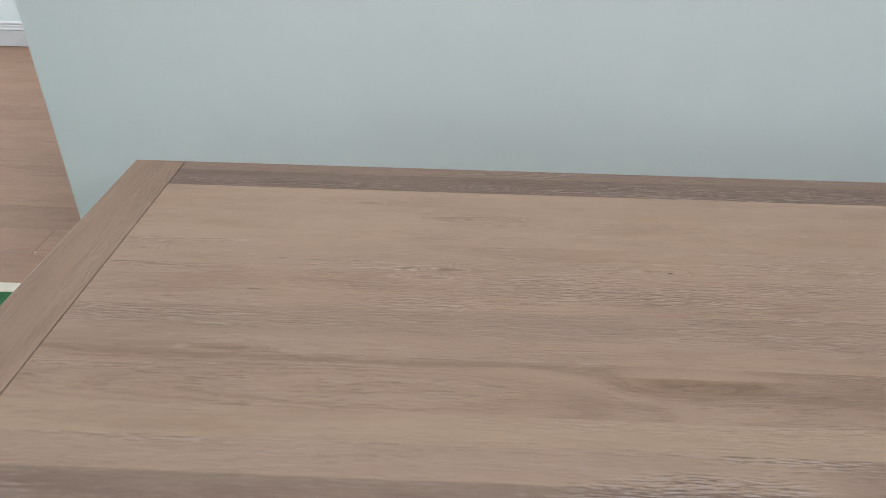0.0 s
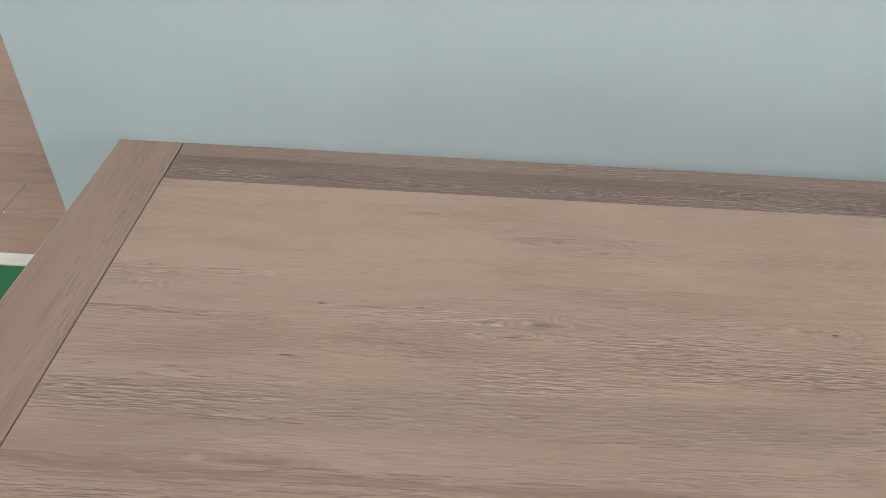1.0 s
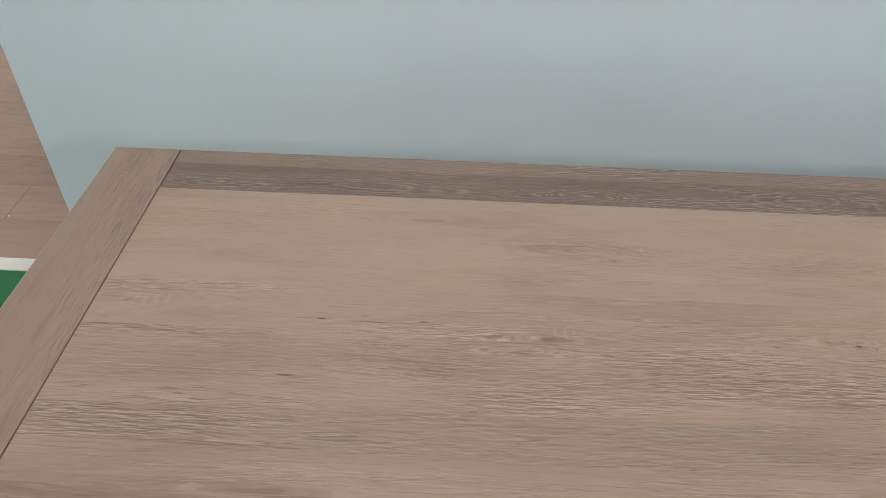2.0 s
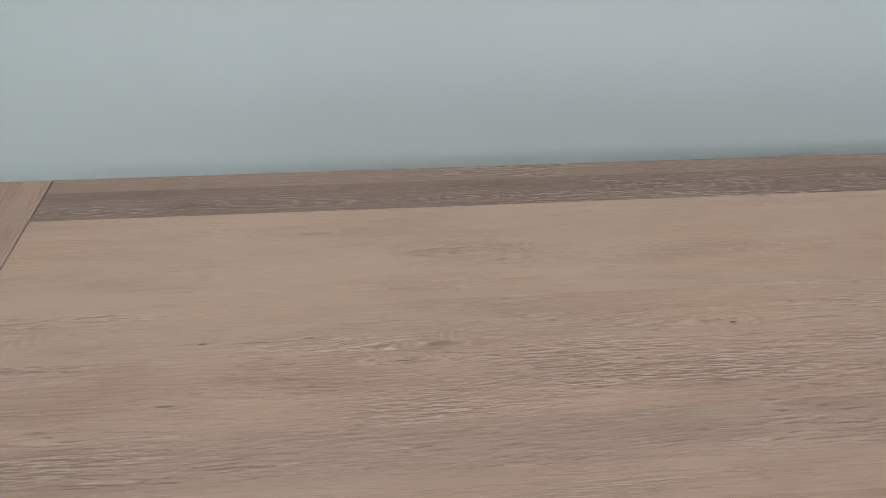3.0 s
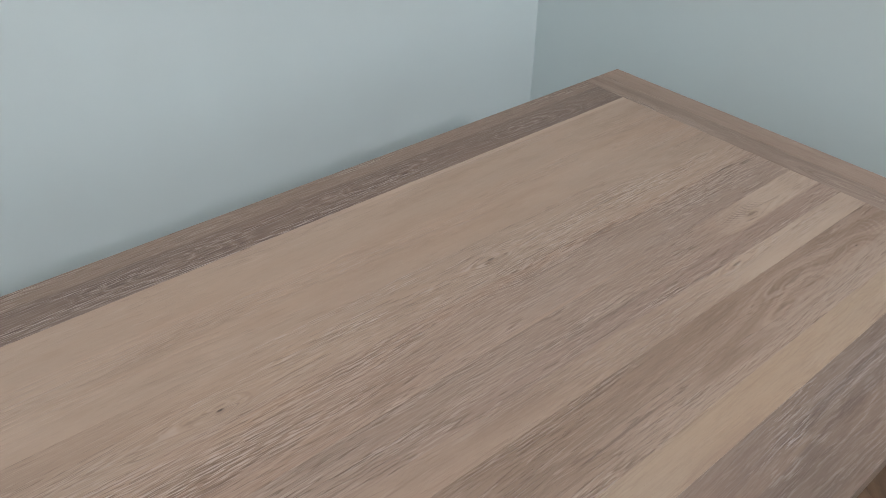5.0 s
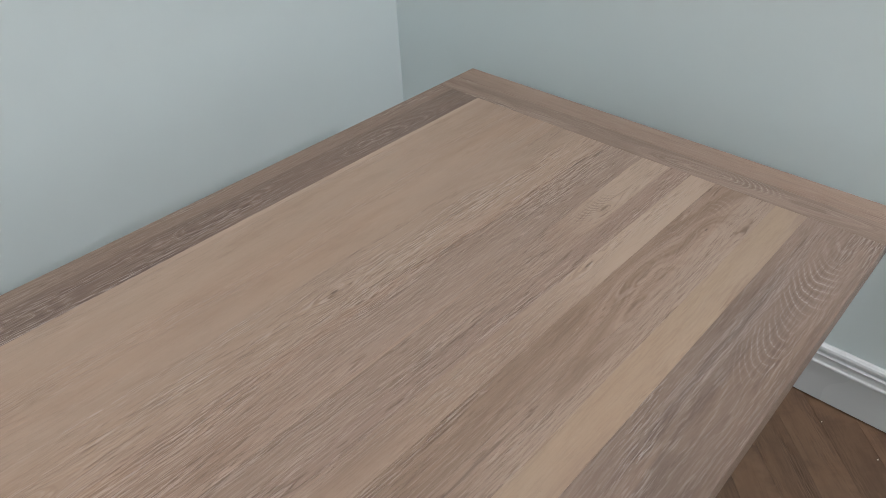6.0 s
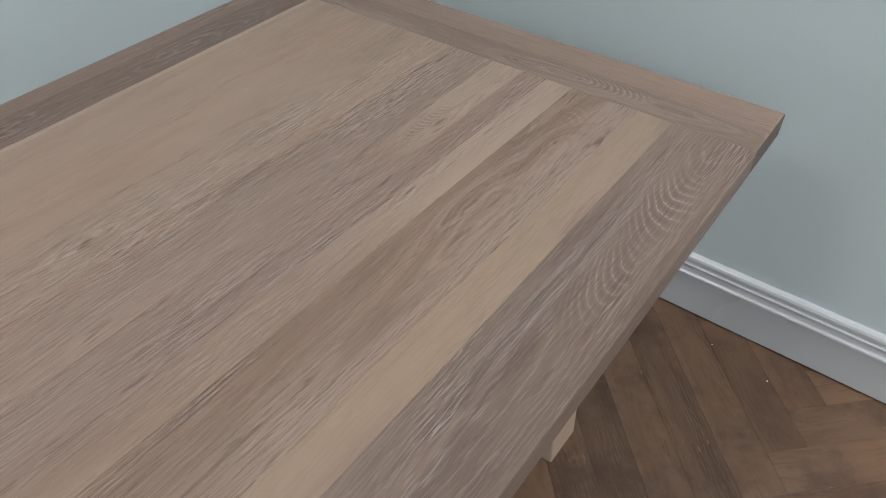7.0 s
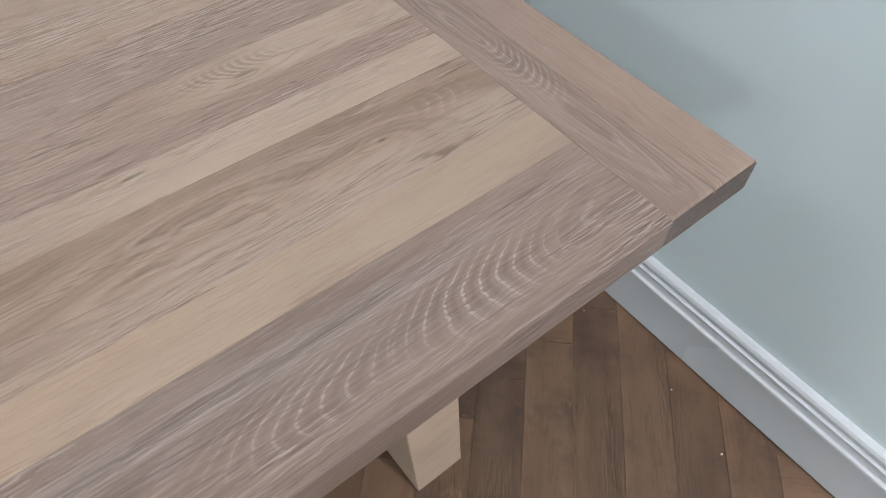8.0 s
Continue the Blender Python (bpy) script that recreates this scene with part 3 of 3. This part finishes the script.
window_unit("added_window_1", 1.0, YF - 0.09, 1.65, 2.6, 1.5, 0)
window_unit("added_window_2", XL - 0.09, -1.6, 1.65, 1.8, 1.5, -90)
window_unit("added_window_3", XW - 0.08, 2.0, 1.5, 1.6, 1.6, -90)

# unseen fixtures added round those lamps
for lx, ly, size, power, colour in ADDED_CEILING_LAMPS:
    fixture = thing("added_ceiling_light", lx, ly, H, "unseen flat square ceiling light, added with its lamp", "ceiling light", "ceiling lights")
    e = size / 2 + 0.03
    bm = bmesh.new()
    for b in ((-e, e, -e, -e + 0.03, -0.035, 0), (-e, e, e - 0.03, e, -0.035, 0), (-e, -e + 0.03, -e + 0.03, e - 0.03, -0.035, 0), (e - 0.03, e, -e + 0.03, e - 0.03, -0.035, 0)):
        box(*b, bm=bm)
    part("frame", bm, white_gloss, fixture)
    part("diffuser", box(-e + 0.03, e - 0.03, -e + 0.03, e - 0.03, -0.03, -0.012), lit_diffuser, fixture, "glowing diffuser of an added ceiling light")

# skirting boards: flat face, then a stepped and rounded top
SKIRT = [(0, 0.005), (0.018, 0.005), (0.018, 0.116), (0.0220, 0.119), (0.0235, 0.123), (0.0225, 0.127), (0.0190, 0.129), (0.0175, 0.131), (0.0165, 0.139), (0.0175, 0.147), (0.0185, 0.150),
         (0.0110, 0.153), (0.0105, 0.157), (0.0145, 0.160), (0.0150, 0.166), (0.0125, 0.172), (0.0065, 0.176), (0, 0.177)]


def skirting(a, b):
    tagged(link("baseboard", sweep(SKIRT, (a, b)), white_gloss), "white-painted moulded skirting board along the wall", "skirting board", kind="structure")


skirting((XR, YB, 0), (XR, YF, 0))
skirting((XW, FAR, 0), (XE, FAR, 0))

# ---- the table ----
TOP, THICK, LEN, DEEP = 0.77, 0.040, 2.5, 1.003
table = thing("dining_table", label="large whitewashed oak dining table with a framed plank top", category="table")
BEV = 0.0009


def top_board(name, x0, x1, y0, y1, mat, label="", bevel=0.0007, drop=0.0):
    bm = box(x0, x1, y0, y1, TOP - THICK, TOP - drop)
    for rim, size, steps in ((True, 0.0045, 4), (False, bevel, 1)):     # the outer rim is rounder than the joints
        edges = [e for e in bm.edges if all(v.co.z > TOP - 0.01 for v in e.verts)
                 and any(all(abs(v.co[k] - at) < 1e-5 for v in e.verts) for k, at in ((0, 0.0), (0, LEN), (1, -DEEP), (1, 0.0))) == rim]
        bmesh.ops.bevel(bm, geom=edges, offset=size, segments=steps, affect="EDGES", profile=0.5, clamp_overlap=True)
    for face in bm.faces:
        face.material_index = int(name == "end_board" and abs(face.normal.y) > 0.9)     # sawn across the grain
    board = part(name, bm, mat, table, label)
    board.data.materials.append(end_grain_mat)
    return board


X0, X1 = 0.126, 2.375
top_board("end_board", 0.0, X0 - 0.0022, -DEEP, 0.0, end_left_mat, "brown oak end board", BEV)
top_board("end_board", X1 + 0.0603, LEN, -DEEP, 0.0, end_mat, "brown oak end board", BEV)
top_board("end_board", X1 + 0.0002, X1 + 0.0600, -DEEP, 0.0, end_inner_mat, "figured brown oak end board", BEV)
top_board("back_rail", X0, X1, -0.1245, 0.0, rail_back_mat, "dark limed oak rail", BEV)
top_board("front_rail", X0, X1, -DEEP, -0.87725, rail_front_mat, "dark limed oak rail", 0.00015)
# the staves taper a little from end to end
cuts = [(-0.1248, -0.1248), (-0.353, -0.350), (-0.444, -0.456), (-0.578, -0.556), (-0.630, -0.661), (-0.690, -0.709), (-0.815, -0.823), (-0.8772, -0.8772)]
for i, (a, b) in enumerate(zip(cuts, cuts[1:])):
    bm = bmesh.new()
    z0, z1, g = TOP - THICK, TOP - 0.0001 * (i % 2), 0.00005
    ring = [(X0, b[0] + g), (X1, b[1] + g), (X1, a[1] - g), (X0, a[0] - g)]
    low, high = ([bm.verts.new((x, y, z)) for x, y in ring] for z in (z0, z1))
    bm.faces.new(low[::-1])
    bm.faces.new(high)
    for k in range(4):
        bm.faces.new((low[k], low[(k + 1) % 4], high[(k + 1) % 4], high[k]))
    part("plank", bm, mats_plank["s%d" % (i + 1)], table)
# unseen dark sheet that closes the plank joints from below
part("core", box(0.05, LEN - 0.05, -DEEP + 0.05, -0.05, TOP - THICK - 0.004, TOP - THICK + 0.006), dark_gap, table, "thin dark sheet under the planks")


def leg(x, y):
    w = 0.049
    bm = box(x - w, x + w, y - w, y + w, 0.0, TOP - THICK - 0.004, bevel=0.003)
    for v in bm.verts:                       # the feet stand a little outward
        v.co.x -= 0.075 * v.co.z * (1 if x > LEN / 2 else -1)
    part("leg", bm, leg_mat, table, "square pale oak leg")


for lx in (LEN - 2.2545, 2.2545):
    for ly in (-0.8005, -0.2015):
        leg(lx, ly)

# ---- the doorway floor ----
strip = link("threshold_strip", box(-1.45, -0.45, 0.441, 0.497, 0.0, 0.008, bevel=0.003), cream_mat)
tagged(strip, "off-white strip between the wooden floor and a green mat", "threshold strip")
mat_ob = link("floor_mat", box(-1.45, -0.45, -0.15, 0.439, 0.0, 0.007, bevel=0.002), green_mat)
tagged(mat_ob, "plain green felt mat lying on the floor", "mat")

# ---- floors, piece by piece ----
tagged(link("floor", box(XW - 0.12, XR + 0.14, YF - 0.14, FAR + 0.12, -0.12, -0.012), dark_gap), "dark oak herringbone floor and paler boards in the next room", "floor", kind="structure")
floor_ob = bpy.data.objects["floor"]


def clip(poly, axis, limit, keep):
    """The part of a flat polygon on one side of an axis-parallel line."""
    out = []
    for a, b in zip(poly, poly[1:] + poly[:1]):
        ia, ib = keep * (a[axis] - limit) <= 0, keep * (b[axis] - limit) <= 0
        if ia:
            out.append(a)
        if ia != ib:
            k = (limit - a[axis]) / (b[axis] - a[axis])
            out.append((a[0] + k * (b[0] - a[0]), a[1] + k * (b[1] - a[1])))
    return out


def block(verts, faces, poly, z, c=0.0006):
    """A board of any flat outline with a small chamfer, appended to verts and faces."""
    cx, cy = sum(p[0] for p in poly) / len(poly), sum(p[1] for p in poly) / len(poly)
    base, k = len(verts), len(poly)
    for f, h in ((0.0, -0.012), (0.0, z - c), (c, z)):
        for x, y in poly:
            d = math.hypot(cx - x, cy - y) or 1.0
            verts.append((x + (cx - x) / d * f * 1.5, y + (cy - y) / d * f * 1.5, h))
    for r in (0, 1):
        for i in range(k):
            j = (i + 1) % k
            faces.append((base + r * k + i, base + r * k + j, base + (r + 1) * k + j, base + (r + 1) * k + i))
    faces.append(tuple(base + 2 * k + i for i in range(k)))


W, N = 0.0935, 7
D0, S0 = 2.2455, 1.200 - W * N              # the pattern's corner, in lengths across and along the diagonal
R2 = math.sqrt(0.5)
rng = random.Random(5)
far_boards = {45: ([], []), -45: ([], [])}
regions = ((XL, -1.45, YB), (-1.45, -0.45, 0.439), (-0.45, XR, YB))       # from x, to x, back edge
for k in range(-40, 41):
    for m in range(-9, 10):
        for kind in (0, 1):
            i, j = (k + m * N, k - m * N)
            r = (i, i + 1, j, j + N) if kind == 0 else (i + 1, i + 1 + N, j, j + 1)
            g = 0.0002
            d0, d1, s0, s1 = D0 + r[0] * W + g, D0 + r[1] * W - g, S0 + r[2] * W + g, S0 + r[3] * W - g
            whole = [((d + s) * R2, (s - d) * R2) for d, s in ((d0, s0), (d1, s0), (d1, s1), (d0, s1))]
            z = rng.uniform(-0.0006, 0.0)
            turn = -45 if kind else 45
            for xa, xb, yb in regions:
                poly = whole
                for axis, limit, keep in ((0, xb, 1), (0, xa, -1), (1, yb, 1), (1, YF, -1)):
                    poly = clip(poly, axis, limit, keep) if len(poly) > 2 else []
                if len(poly) < 3 or abs(sum(a[0] * b[1] - b[0] * a[1] for a, b in zip(poly, poly[1:] + poly[:1]))) < 0.0008:
                    continue
                cx, cy = sum(p[0] for p in poly) / len(poly), sum(p[1] for p in poly) / len(poly)
                if cx > 1.2 and -2.2 < cy < 0.1:
                    m4 = pose(cx, cy, 0, 0, 0, turn)
                    inv = m4.inverted()
                    v, f = [], []
                    block(v, f, [tuple((inv @ Vector((x, y, 0)))[:2]) for x, y in poly], z)
                    me = bpy.data.meshes.new("floor_block")
                    me.from_pydata(v, [], f)
                    me.materials.append(floor_mat)
                    ob = new("floor_block", me)
                    ob.matrix_world = m4
                    ob.parent = floor_ob
                else:
                    inv = pose(0, 0, 0, 0, 0, -turn)
                    block(*far_boards[turn], [tuple((inv @ Vector((x, y, 0)))[:2]) for x, y in poly], z)
for turn, (v, f) in far_boards.items():
    me = bpy.data.meshes.new("floor_blocks")
    me.from_pydata(v, [], f)
    me.materials.append(floor_rest_mat)
    rest = new("floor_blocks", me)
    rest.rotation_euler = (0, 0, radians(turn))
    rest.parent = floor_ob
    tagged(rest, kind="stuff")

y = 0.498
while y < FAR:
    w = 0.196 if y < YB else 0.19
    xa, xb = (-1.45, -0.45) if y < YB else (XW, XE)      # in the doorway, then the whole next room
    x = xa - rng.uniform(0, 1.6)
    while x < xb:
        ln = rng.uniform(1.5, 2.2)
        poly = [(max(x, xa), y + 0.0003), (min(x + ln, xb) - 0.0005, y + 0.0003), (min(x + ln, xb) - 0.0005, min(y + w, FAR) - 0.0003), (max(x, xa), min(y + w, FAR) - 0.0003)]
        x += ln
        if poly[1][0] - poly[0][0] < 0.05 or poly[2][1] - poly[0][1] < 0.01:
            continue
        cx, cy = (poly[0][0] + poly[1][0]) / 2, (poly[0][1] + poly[2][1]) / 2
        v, f = [], []
        block(v, f, [(a - cx, b - cy) for a, b in poly], -rng.uniform(0, 0.0004))
        me = bpy.data.meshes.new("floor_board")
        me.from_pydata(v, [], f)
        me.materials.append(board_mat)
        ob = new("floor_board", me)
        ob.location = (cx, cy, 0)
        ob.parent = floor_ob
    y += w

# ---- crumbs on the floors ----
def crumb(x, y, r):
    bm = bmesh.new()
    bmesh.ops.create_icosphere(bm, subdivisions=1, radius=r)
    for v in bm.verts:
        v.co = Vector((v.co.x * rng.uniform(0.8, 1.6), v.co.y * rng.uniform(0.6, 1.1), v.co.z * rng.uniform(0.4, 0.6)))
    low = min(v.co.z for v in bm.verts)
    for v in bm.verts:
        v.co.z -= low
    ob = link("crumb", bm, cream_mat)
    ob.location = (x, y, -0.0004)
    tagged(ob, "tiny white crumb lying on the wooden floor", "crumb", "crumbs on the floors")


for cx, cy, r in ((2.686, -1.140, 0.0022), (2.714, -0.997, 0.0018), (2.710, -0.763, 0.0016), (-0.86, 0.709, 0.0035)):
    crumb(cx, cy, r)
